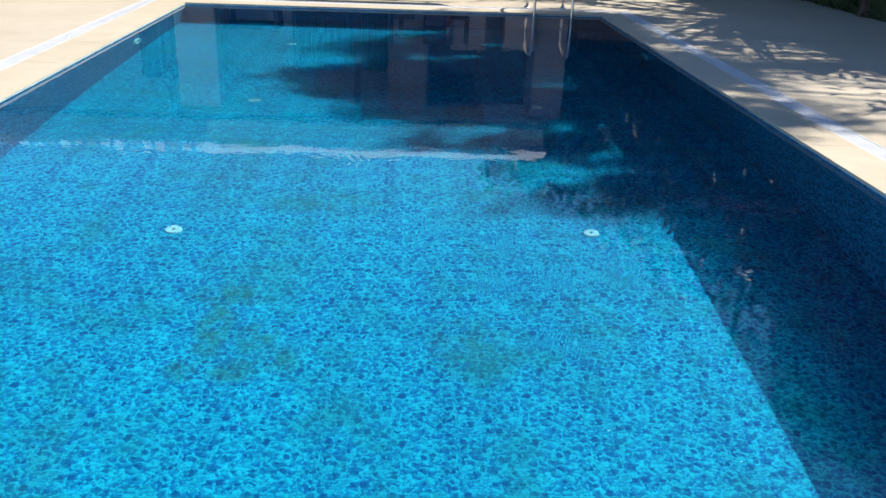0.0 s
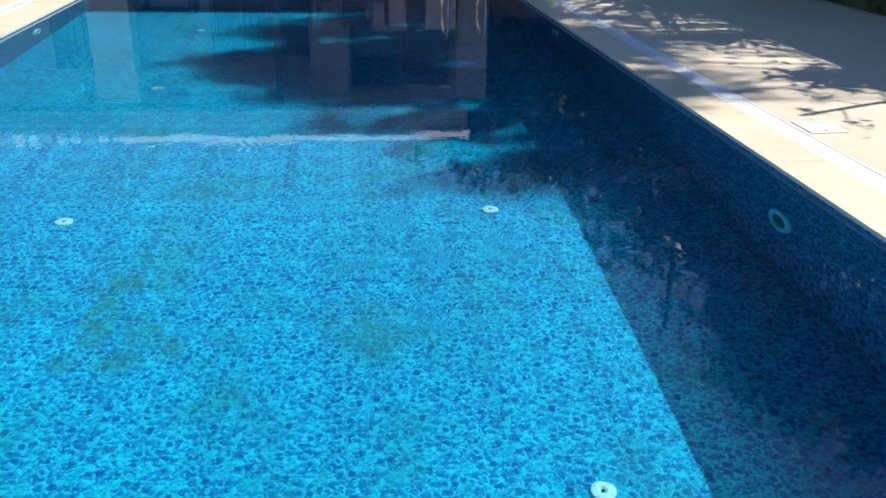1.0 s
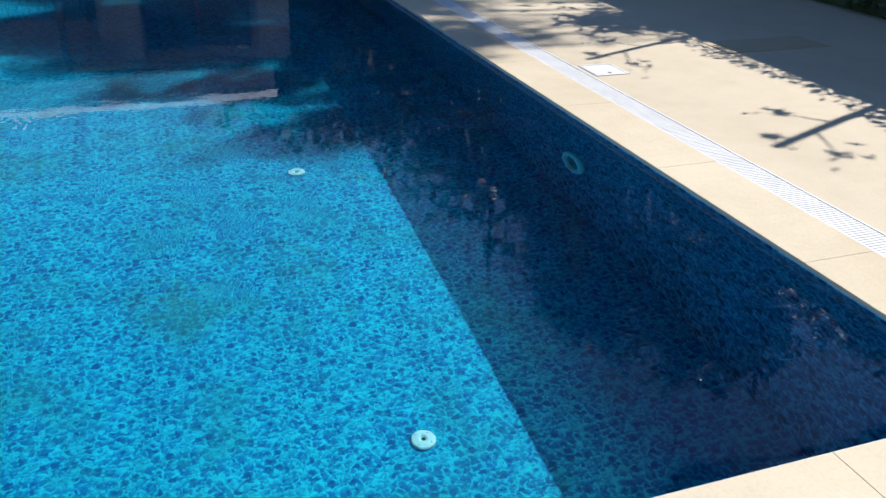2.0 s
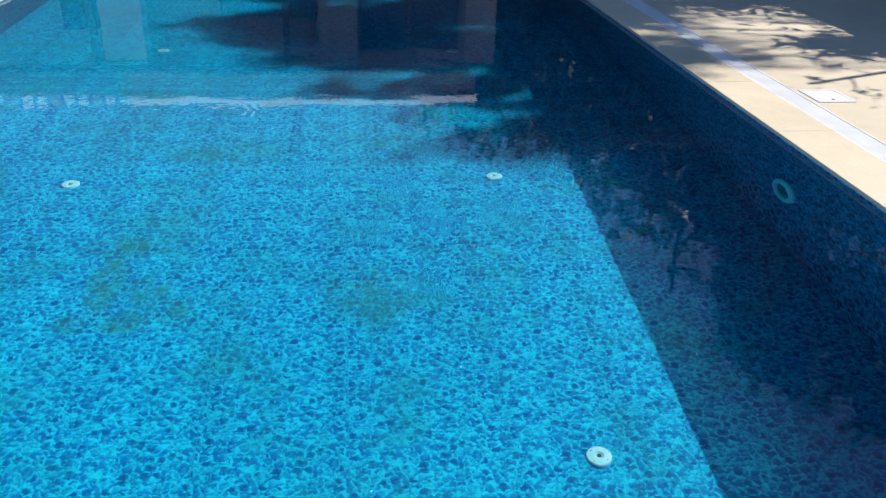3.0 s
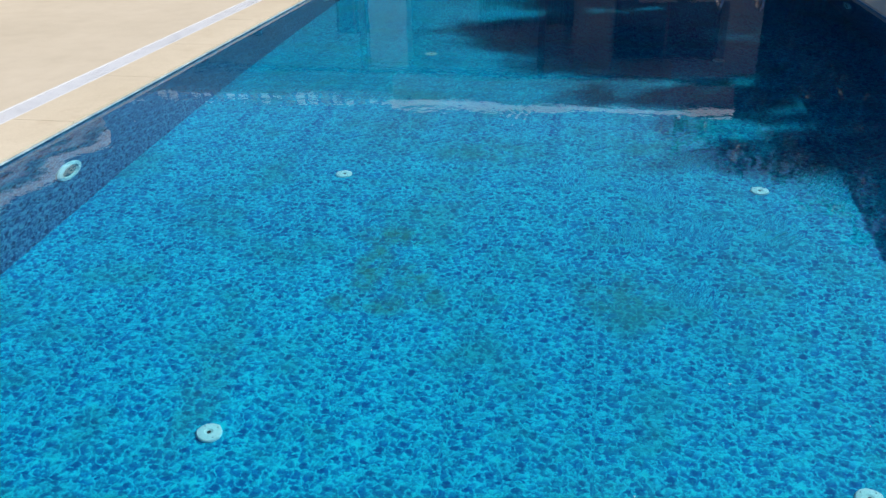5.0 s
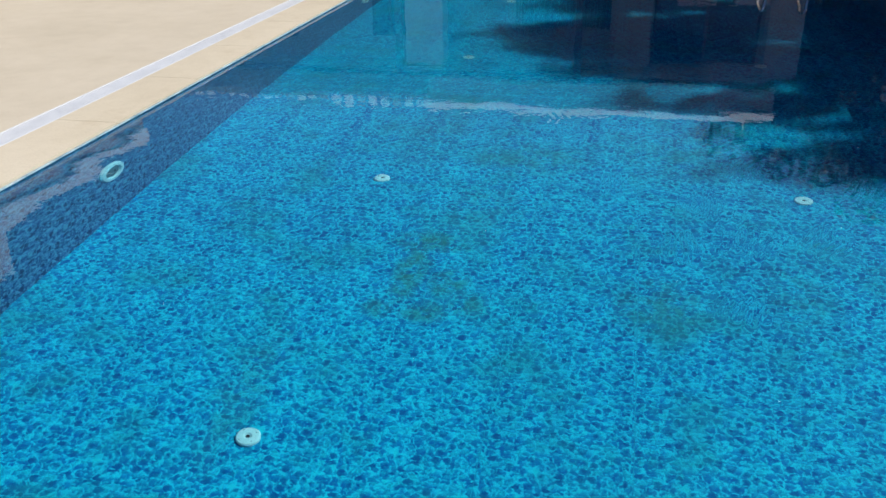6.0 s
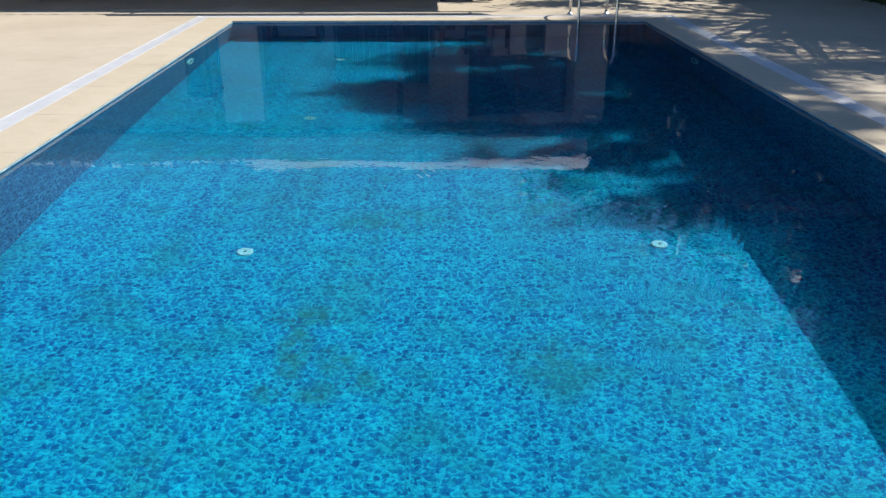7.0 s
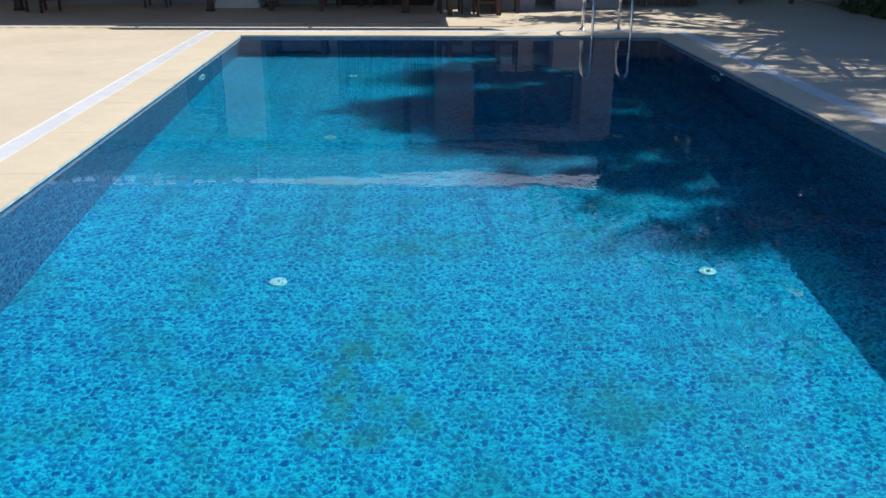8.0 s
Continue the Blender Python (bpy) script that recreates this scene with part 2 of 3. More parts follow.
# trains of small ripples: centre x, y, spread x, y, wavelength, heading, height
for cx, cy, sx, sy, wl_, heading, amp in ((0.20, 2.75, 0.14, 0.26, 0.052, 8, 0.40), (0.62, 2.55, 0.20, 0.24, 0.060, -14, 0.45), (1.10, 2.22, 0.15, 0.22, 0.055, -24, 0.75),
                                         (0.48, 2.05, 0.13, 0.22, 0.055, 3, 0.70), (0.80, 2.15, 0.16, 0.20, 0.052, -12, 0.75), (0.70, 1.52, 0.14, 0.16, 0.050, -20, 0.60), (1.45, 2.85, 0.16, 0.30, 0.050, -30, 0.32), (-0.2, 3.7, 0.14, 0.40, 0.060, 5, 0.35),
                                         (0.85, 3.05, 0.18, 0.22, 0.048, -20, 0.40)):
    dx, dy = calc(wtn, wtl, "SUBTRACT", wsep.outputs[0], cx), calc(wtn, wtl, "SUBTRACT", wsep.outputs[1], cy)
    qx, qy = calc(wtn, wtl, "DIVIDE", dx, sx), calc(wtn, wtl, "DIVIDE", dy, sy)
    rr = calc(wtn, wtl, "ADD", calc(wtn, wtl, "MULTIPLY", qx, qx), calc(wtn, wtl, "MULTIPLY", qy, qy))
    fade = calc(wtn, wtl, "POWER", calc(wtn, wtl, "MAXIMUM", calc(wtn, wtl, "SUBTRACT", 1.0, rr), 0.0), 1.3)
    c, s = math.cos(radians(heading)) * 2 * math.pi / wl_, math.sin(radians(heading)) * 2 * math.pi / wl_
    bend = calc(wtn, wtl, "MULTIPLY", noise_tex(wtn, wtl, 3.0, 2, where(wtn)), 16.0)
    ph = calc(wtn, wtl, "ADD", calc(wtn, wtl, "ADD", calc(wtn, wtl, "MULTIPLY", dx, c), calc(wtn, wtl, "MULTIPLY", dy, s)), bend)
    h = calc(wtn, wtl, "MULTIPLY", calc(wtn, wtl, "MULTIPLY", calc(wtn, wtl, "SINE", ph), fade), 2.3 * amp)
    height = h if height is None else calc(wtn, wtl, "ADD", height, h)
swell = calc(wtn, wtl, "MULTIPLY", noise_tex(wtn, wtl, 10.0, 2, where(wtn)), 0.6)
height = calc(wtn, wtl, "ADD", height, swell)
wb = wtn.new("ShaderNodeBump")
wb.inputs["Strength"].default_value, wb.inputs["Distance"].default_value = 1.0, 0.0007
wtl.new(height, wb.inputs["Height"])
for shader in (through_water, mirror_top, fresnel):
    wtl.new(wb.outputs[0], shader.inputs["Normal"])


# ---- mesh helpers ----
def mesh_of(bm, name, material, smooth=False):
    me = bpy.data.meshes.new(name)
    bm.normal_update()
    bm.to_mesh(me)
    bm.free()
    if smooth:
        for f in me.polygons:
            f.use_smooth = True
    me.materials.append(material)
    return me


def part(name, bm, material, parent=None, label="", smooth=False):
    ob = new(name, mesh_of(bm, name, material, smooth))
    if parent:
        ob.parent = parent
    if label:
        ob["label"] = label
    return ob


def empty(name, x, y, z=0.0, turn=0.0):
    ob = new(name)
    ob.matrix_world = pose(x, y, z, 0, 0, turn)
    bpy.context.view_layer.update()
    return ob


def box(bm, x0, x1, y0, y1, z0, z1, bevel=0.0):
    r = bmesh.ops.create_cube(bm, size=1)
    for v in r["verts"]:
        v.co = Vector(((x0 + x1) / 2 + v.co.x * (x1 - x0), (y0 + y1) / 2 + v.co.y * (y1 - y0), (z0 + z1) / 2 + v.co.z * (z1 - z0)))
    if bevel:
        bmesh.ops.bevel(bm, geom=list({e for v in r["verts"] for e in v.link_edges}), offset=bevel, segments=2, affect="EDGES")
    return bm


def boxed(x0, x1, y0, y1, z0, z1, bevel=0.0):
    return box(bmesh.new(), x0, x1, y0, y1, z0, z1, bevel)


def lathe(bm, profile, steps=24, at=(0, 0, 0)):
    """Turns (radius, z) pairs round z."""
    rings = []
    for r, z in profile:
        rings.append([bm.verts.new((at[0] + r * math.cos(2 * math.pi * i / steps), at[1] + r * math.sin(2 * math.pi * i / steps), at[2] + z))
                      for i in range(steps)])
    for a, b in zip(rings, rings[1:]):
        for i in range(steps):
            j = (i + 1) % steps
            bm.faces.new((a[i], a[j], b[j], b[i]))
    bm.faces.new(rings[-1])
    bm.faces.new(rings[0][::-1])
    return bm


def tube(bm, points, radii, steps=8):
    """A round tube along points; radii is one number or one for each point."""
    pts = [Vector(p) for p in points]
    if isinstance(radii, (int, float)):
        radii = [radii] * len(pts)
    side = None
    rings = []
    for i, p in enumerate(pts):
        d = (pts[min(i + 1, len(pts) - 1)] - pts[max(i - 1, 0)]).normalized()
        if side is None:
            side = d.orthogonal().normalized()
        side = (side - d * side.dot(d)).normalized()
        up = d.cross(side)
        rings.append([bm.verts.new(p + radii[i] * (side * math.cos(2 * math.pi * k / steps) + up * math.sin(2 * math.pi * k / steps)))
                      for k in range(steps)])
    for a, b in zip(rings, rings[1:]):
        for k in range(steps):
            j = (k + 1) % steps
            bm.faces.new((a[k], a[j], b[j], b[k]))
    bm.faces.new(rings[-1])
    bm.faces.new(rings[0][::-1])
    return bm


# ---- ground and deck ----
DX0, DX1, DY0, DY1 = -16.0, 7.5, -9.0, 18.0


def frame_slab(x0, x1, y0, y1, hx0, hx1, hy0, hy1, z0, z1):
    """A flat slab with a rectangular hole through it."""
    bm = bmesh.new()
    outer, inner = [(x0, y0), (x1, y0), (x1, y1), (x0, y1)], [(hx0, hy0), (hx1, hy0), (hx1, hy1), (hx0, hy1)]
    rows = [[bm.verts.new((x, y, z)) for x, y in ring] for z in (z1, z0) for ring in (outer, inner)]
    to, ti, bo, bi = rows
    for i in range(4):
        j = (i + 1) % 4
        bm.faces.new((to[i], to[j], ti[j], ti[i]))
        bm.faces.new((bo[j], bo[i], bi[i], bi[j]))
        bm.faces.new((bo[i], bo[j], to[j], to[i]))
        bm.faces.new((bi[j], bi[i], ti[i], ti[j]))
    return bm


ground = part("ground", frame_slab(-200, 200, -200, 200, -3.6, 3.6, -0.6, LEN + 0.6, -0.6, -0.12), EARTH)
tagged(ground, "dry brown earth round the pool terrace", "ground", kind="structure")
deck = part("deck", frame_slab(DX0, DX1, DY0, DY1, -3.615, 3.55, -0.57, LEN + 0.57, -0.12, 0.0), DECK)
tagged(deck, "pale sand-coloured stone-finish pool terrace", "terrace", kind="structure")

# thin slabs added over the deck, coloured with the canopy's warm brown shade
SHADE_BROWN = stone_material("deck_stone_brown_shade", (0.47, 0.37, 0.25), (0.52, 0.415, 0.285), (0.57, 0.46, 0.33))
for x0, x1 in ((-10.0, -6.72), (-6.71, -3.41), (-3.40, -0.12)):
    bay = part("shade_tint_slab", boxed(x0, x1, 12.62, 15.6, -0.01, 0.005, 0.003), SHADE_BROWN)
    tagged(bay, "terrace floor under the canopy with its brown shade put into the colour", "terrace", kind="structure")

# ---- pool shell ----
pool = empty("pool_basin", 0, LEN / 2, 0)
tagged(pool, "rectangular pool basin lined with blue mosaic-print vinyl", "pool", kind="structure")


def under(ob, thing):
    ob.parent = thing
    ob.matrix_parent_inverse = thing.matrix_world.inverted()
    return ob


def floor_sheet(x0, x1, lift):
    bm = bmesh.new()
    ys = [LEN * i / 12 for i in range(13)]
    a = [bm.verts.new((x0, y, depth_at(y) + lift)) for y in ys]
    b = [bm.verts.new((x1, y, depth_at(y) + lift)) for y in ys]
    for i in range(12):
        bm.faces.new((a[i], b[i], b[i + 1], a[i + 1]))
    return bm


for i, (x0, x1) in enumerate(((-3.0, -0.31), (-0.31, 0.355), (0.355, 1.99), (1.99, 3.0))):
    # each sheet overlaps the next by a narrow weld
    under(part("liner_sheet", floor_sheet(x0, x1 + (0.03 if i < 3 else 0), 0.0008 * (i % 2)), LINER_FLOOR), pool)
for x0 in (-0.31, 0.355):
    under(part("weld_seam", floor_sheet(x0, x0 + 0.0045, 0.003), SEAM), pool)
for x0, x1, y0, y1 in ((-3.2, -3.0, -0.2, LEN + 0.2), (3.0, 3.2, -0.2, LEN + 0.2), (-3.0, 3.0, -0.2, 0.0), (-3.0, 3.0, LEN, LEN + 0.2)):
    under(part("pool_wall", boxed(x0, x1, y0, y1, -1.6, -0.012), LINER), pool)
# bead track under the coping
for x0, x1, y0, y1 in ((-3.0, -2.982, 0.018, LEN - 0.006), (2.994, 3.0, 0.018, LEN - 0.006), (-3.0, 3.0, 0.0, 0.018), (-3.0, 3.0, LEN - 0.006, LEN)):
    under(part("liner_bead", boxed(x0, x1, y0, y1, -0.024, -0.013, 0.002), BEAD), pool)

# water, with faint ripples
NX, NY = 150, 280
gx, gy = np.meshgrid(np.linspace(-2.996, 2.996, NX + 1), np.linspace(0.004, LEN - 0.004, NY + 1))
gz = np.full_like(gx, WATER)
for k in range(14):
    a = 2 * math.pi * random.random()
    wave = 0.25 + 0.5 * random.random()
    gz += 0.00016 * wave * np.sin((gx * math.cos(a) + gy * math.sin(a)) * 2 * math.pi / wave + 9 * random.random())
verts = np.stack([gx, gy, gz], -1).reshape(-1, 3)
idx = np.arange((NX + 1) * (NY + 1)).reshape(NY + 1, NX + 1)
quads = np.stack([idx[:-1, :-1], idx[:-1, 1:], idx[1:, 1:], idx[1:, :-1]], -1).reshape(-1, 4)
wm = bpy.data.meshes.new("water")
wm.from_pydata(verts.tolist(), [], quads.tolist())
wm.shade_smooth()
wm.materials.append(water_m)
water = tagged(new("water", wm), "clear still pool water with faint ripples", "water", kind="structure")
water.visible_shadow = False      # lets the daylight into the basin

# coping and channel
coping = empty("coping", 0, LEN / 2, 0)
tagged(coping, "sandy yellow stone coping round the pool edge", "coping", kind="structure")


def strips(gap_at):
    out = []
    ys = gap_at
    for s in (-1, 1):
        for a, b in zip(ys, ys[1:]):
            x0, x1 = sorted((s * 2.988, 3.358 if s > 0 else -3.422))
            out.append((x0, x1, a + 0.0006, b - 0.0006))
    for y0, y1 in ((-0.38, 0.0), (LEN, LEN + 0.38)):
        xs = [-3.422 + 6.78 * i / 6 for i in range(7)]
        out += [(a + 0.0006, b - 0.0006, y0, y1) for a, b in zip(xs, xs[1:])]
    return out


for x0, x1, y0, y1 in strips([0.0, 1.01, 2.14, 3.27, 4.4, 5.53, 6.66, 7.79, 8.92, 10.05, LEN]):
    under(part("coping_slab", boxed(x0, x1, y0, y1, -0.0119, 0.004, 0.0012), COPING), coping)
under(part("coping_bed", frame_slab(-3.422, 3.358, -0.38, LEN + 0.38, -3.2, 3.2, -0.2, LEN + 0.2, -0.12, -0.012), COPING), coping)

# ---- drain channel with its white grating ----
channel = empty("drain_channel", 0, LEN / 2, 0)
tagged(channel, "drain channel with white plastic grating round the pool", "drain", kind="structure")
IN, OUT = (3.424, 3.36), (3.612, 3.548)       # inner and outer line, on the two long sides
under(part("channel_bed", frame_slab(-3.615, 3.55, -0.57, LEN + 0.57, -3.422, 3.358, -0.38, LEN + 0.38, -0.10, -0.055), BED), channel)
for a, b in ((0.0, 0.012), (0.176, 0.188)):
    under(part("grating_edge", frame_slab(-IN[0] - b, IN[1] + b, -0.382 - b, LEN + 0.382 + b, -IN[0] - a, IN[1] + a, -0.382 - a, LEN + 0.382 + a, -0.05, 0.003), PLASTIC), channel)
PITCH = 0.021
slat_mesh = mesh_of(boxed(-0.081, 0.081, -0.0083, 0.0083, -0.02, 0.0, 0.0), "slat", PLASTIC)
rest_slats = bmesh.new()
steps = int((LEN + 0.76) / PITCH)
for side in (-1, 1):
    sx = (3.454 if side > 0 else -3.518)
    for i in range(steps):
        y = -0.36 + i * PITCH
        if (side > 0 and 0.6 < y < 6.0) or (side < 0 and 5.0 < y < 5.8):
            s = new("slat", slat_mesh)
            s.location = (sx, y, 0.0)
            under(s, channel)
        else:
            box(rest_slats, sx - 0.081, sx + 0.081, y - 0.0083, y + 0.0083, -0.02, 0.0)
part_rest = under(part("more_slats", rest_slats, PLASTIC), channel)
end_slats = bmesh.new()
for y in (-0.476, LEN + 0.476):
    for i in range(int(7.13 / PITCH)):
        x = -3.59 + i * PITCH
        box(end_slats, x - 0.0083, x + 0.0083, y - 0.081, y + 0.081, -0.02, 0.0)
part_ends = under(part("end_slats", end_slats, PLASTIC), channel)
tagged(part_rest, kind="stuff"), tagged(part_ends, kind="stuff")

# ---- fittings in the deck ----
def inspection_lid(x, y, w, d, material, label, turn=0):
    lid = empty("inspection_lid", x, y, 0, turn)
    part("lid_frame", frame_slab(-w / 2, w / 2, -d / 2, d / 2, -w / 2 + 0.015, w / 2 - 0.015, -d / 2 + 0.015, d / 2 - 0.015, -0.01, 0.006), material, lid)
    part("cover", boxed(-w / 2 + 0.018, w / 2 - 0.018, -d / 2 + 0.018, d / 2 - 0.018, -0.01, 0.005, 0.002), material, lid)
    part("finger_hole", lathe(bmesh.new(), [(0.014, 0.0), (0.014, 0.0062)], 12, (0, -d / 2 + 0.06, 0)), DARK, lid)
    return tagged(lid, label, "lid")


inspection_lid(3.715, 4.02, 0.27, 0.30, PLASTIC, "white plastic skimmer lid set in the pool terrace")
slab = part("paving_slab", boxed(4.98, 6.0, 4.22, 4.62, -0.02, 0.006, 0.003), PAVE)
tagged(slab, "yellowish rectangular slab let into the terrace", "slab")


# ---- fittings in the pool ----
def floor_inlet(x, y):
    f = empty("floor_inlet", x, y, depth_at(y))
    part("flange", lathe(bmesh.new(), [(0.057, 0.0), (0.057, 0.010), (0.052, 0.016), (0.030, 0.019), (0.020, 0.019), (0.012, 0.013), (0.010, 0.012)], 28), FITTING, f, smooth=False)
    part("centre_hole", lathe(bmesh.new(), [(0.011, 0.008), (0.010, 0.0135), (0.001, 0.0135)], 14), DARK, f)
    for k in range(4):
        a = radians(45 + 90 * k)
        part("screw", lathe(bmesh.new(), [(0.003, 0.012), (0.003, 0.0182), (0.001, 0.0186)], 8, (0.042 * math.cos(a), 0.042 * math.sin(a), 0)), STEEL, f)
    return tagged(f, "round white floor inlet on the pool bottom", "inlet", "floor inlets")


for x, y in ((-1.357, 1.39), (-1.43, 3.95), (-1.35, 6.9), (-1.30, 9.62), (1.45, 1.40), (1.39, 4.0), (1.43, 6.89), (1.42, 9.6)):
    floor_inlet(x, y)


def wall_inlet(x, y, z):
    f = new("wall_inlet")
    f.matrix_world = pose(x, y, z, 0, 90 if x < 0 else -90, 0)
    part("ring", lathe(bmesh.new(), [(0.135, 0.0), (0.135, 0.012), (0.125, 0.024), (0.092, 0.028), (0.086, 0.008), (0.08, 0.008)], 28), FITTING, f)
    part("nozzle", lathe(bmesh.new(), [(0.086, 0.006), (0.078, 0.014), (0.030, 0.022), (0.024, 0.012), (0.002, 0.012)], 24), NOZZLE, f, "dull teal nozzle")
    return tagged(f, "round white return inlet on the pool wall", "inlet", "wall inlets")


for x, y, z in ((-3.0, 3.12, -0.755), (-3.0, 8.81, -0.665), (3.0, 3.05, -0.765), (3.0, 8.75, -0.67)):
    wall_inlet(x, y, z)


# ---- pool ladder ----
def pool_ladder(x, y_edge, half, y_foot):
    lad = empty("pool_ladder", x, y_edge, 0)
    back = y_foot - y_edge
    for s in (-1, 1):
        pts = [(s * half, back, 0.0), (s * half, back - 0.01, 0.34)]
        for i in range(11):
            a = math.pi * i / 10
            pts.append((s * half, (back - 0.06) / 2 + ((back + 0.04) / 2) * math.cos(a), 0.40 + 0.20 * math.sin(a)))
        pts += [(s * half, -0.07, 0.24), (s * half, -0.07, -0.4), (s * half, -0.07, -0.74), (s * half, -0.03, -0.82)]
        rail = part("rail", tube(bmesh.new(), pts, 0.0215, 12), STEEL, lad, smooth=True)
        part("flange", lathe(bmesh.new(), [(0.048, 0.0), (0.046, 0.012), (0.03, 0.026), (0.022, 0.028)], 20, (s * half, back, 0.0)), STEEL, rail)
        part("stopper", lathe(bmesh.new(), [(0.03, -0.85), (0.032, -0.81), (0.022, -0.79)], 12, (s * half, -0.03, 0)), DARK, rail)
    for z in (-0.22, -0.45, -0.68):
        part("tread", boxed(-half, half, -0.11, -0.03, z - 0.012, z + 0.012, 0.008), STEEL, lad)
    return tagged(lad, "stainless steel pool ladder with curved handrails", "ladder")


pool_ladder(2.275, LEN, 0.275, 11.93)

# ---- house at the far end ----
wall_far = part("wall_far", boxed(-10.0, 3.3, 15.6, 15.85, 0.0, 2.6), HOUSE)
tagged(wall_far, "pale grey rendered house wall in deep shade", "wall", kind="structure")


def far_window(x0, x1, z0, z1):
    w = empty("window_1", (x0 + x1) / 2, 15.6, z0)
    hw, h = (x1 - x0) / 2, z1 - z0
    for a, b, c, d in ((-hw, -hw + 0.06, 0, h), (hw - 0.06, hw, 0, h), (-hw + 0.06, hw - 0.06, 0, 0.06), (-hw + 0.06, hw - 0.06, h - 0.06, h), (-0.03, 0.03, 0.06, h - 0.06)):
        part("window_frame", boxed(a, b, -0.05, -0.002, c, d), BROWN, w)
    part("pane", boxed(-hw + 0.06, hw - 0.06, -0.03, -0.006, 0.06, h - 0.06), GLASSY, w)
    return tagged(w, "dark window in the house wall", "window", kind="structure")


far_window(-4.95, -4.2, 0.75, 1.95)
far_window(0.65, 2.6, 1.06, 2.3)
far_window(-8.2, -6.6, 0.75, 1.95)


def pillar(x0, x1, material, label):
    p = empty("pillar", (x0 + x1) / 2, 15.15, 0)
    hw = (x1 - x0) / 2
    part("shaft", boxed(-hw, hw, -0.25, 0.25, 0.0, 2.36, 0.01), material, p)
    part("plinth", boxed(-hw - 0.03, hw + 0.03, -0.28, 0.28, 0.0, 0.1, 0.01), material, p)
    return tagged(p, label, "pillar", "house pillars")


pillar(-4.1, -3.35, PLASTER, "white plastered pillar of the house")
pillar(-0.14, 0.6, GREY, "grey plastered pillar of the house")
pillar(2.65, 3.25, GREY, "grey plastered pillar of the house")


def post(x, y):
    p = empty("wooden_post", x, y, 0)
    part("shaft", boxed(-0.06, 0.06, -0.06, 0.06, 0.0, 2.36, 0.008), BROWN, p)
    part("shoe", boxed(-0.07, 0.07, -0.07, 0.07, 0.0, 0.05, 0.004), IRON, p)
    return tagged(p, "dark brown wooden post carrying the canopy", "post", "canopy posts")


post(-4.08, 14.35), post(-0.68, 14.16), post(-7.4, 14.4)

canopy = empty("canopy", 0, 14, 2.4)
tagged(canopy, "flat canopy roof with grey fascia and white gutter", "canopy", kind="structure")
under(part("roof_slab", boxed(-3.2, 1.75, 12.95, 15.6, 2.36, 2.5), ROOF), canopy)
under(part("fascia", boxed(-3.2, 2.6, 12.93, 12.95, 2.12, 2.46), FASCIA), canopy)


def tilted_sheet(x0, x1, y0, z0, y1, z1, thick):
    bm = boxed(x0, x1, -thick / 2, thick / 2, 0, math.hypot(y1 - y0, z1 - z0))
    bmesh.ops.rotate(bm, verts=bm.verts, matrix=Matrix.Rotation(-math.atan2(y1 - y0, z1 - z0), 3, "X"))
    bmesh.ops.translate(bm, verts=bm.verts, vec=(0, y0, z0))
    return bm


under(part("edge_sheet", tilted_sheet(-3.2, 2.6, 12.54, 2.40, 12.86, 2.64, 0.012), WHITE), canopy)
for i in range(3):
    x = -2.9 + 2.6 * i
    under(part("gutter_bracket", boxed(x - 0.015, x + 0.015, 12.76, 12.93, 2.43, 2.46), IRON), canopy)
pergola = empty("pergola", -6, 14, 2.4)
tagged(pergola, "wooden pergola roof with pale tiled edge", "pergola", kind="structure")
under(part("pergola_roof", boxed(-10.0, -3.25, 13.05, 15.6, 2.42, 2.54), ROOF), pergola)
for i in range(30):
    x = -9.9 + i * 0.225
    under(part("roof_tile", tilted_sheet(x, x + 0.15, 12.74, 2.46 + 0.01 * (i % 3), 12.84, 2.56 + 0.012 * (i % 4), 0.01), WHITE if i % 3 else FASCIA), pergola)
part_beam = under(part("beam", boxed(-10.0, 2.6, 14.2, 14.32, 2.28, 2.36), BROWN), pergola)

# reed screen along the wall, stem by stem
screen = empty("reed_screen", -1.1, 15.5, 0)
stem = mesh_of(tube(bmesh.new(), [(0, 0, 0), (0, 0, 1.75)], 0.011, 6), "reed", REED, True)
for i in range(78):
    s = new("reed", stem)
    s.matrix_world = pose(-1.98 + i * 0.0236, 15.5 + 0.006 * math.sin(i * 2.1), 0, random.uniform(-0.6, 0.6), random.uniform(-0.6, 0.6), 0)
    s.scale.z = random.uniform(0.93, 1.0)
    under(s, screen)
for z in (0.4, 1.0, 1.5):
    under(part("binding_wire", boxed(-1.99, -0.15, 15.484, 15.488, z, z + 0.008), IRON), screen)
tagged(screen, "brown reed screen leaning along the house wall", "screen")


COUNTER = two_tone("counter_plaster", (0.32, 0.31, 0.34), (0.40, 0.38, 0.41), 3, 0.8)


def counter(x0, x1):
    c = empty("bar_counter", (x0 + x1) / 2, 14.95, 0)
    hw = (x1 - x0) / 2
    part("body", boxed(-hw, hw, -0.25, 0.25, 0.0, 0.98, 0.01), COUNTER, c)
    part("top", boxed(-hw - 0.03, hw + 0.03, -0.29, 0.29, 0.98, 1.03, 0.008), COUNTER, c)
    return tagged(c, "pale grey plastered bar counter against the house", "counter", "bar counters")


counter(1.06, 1.66), counter(2.03, 2.6)
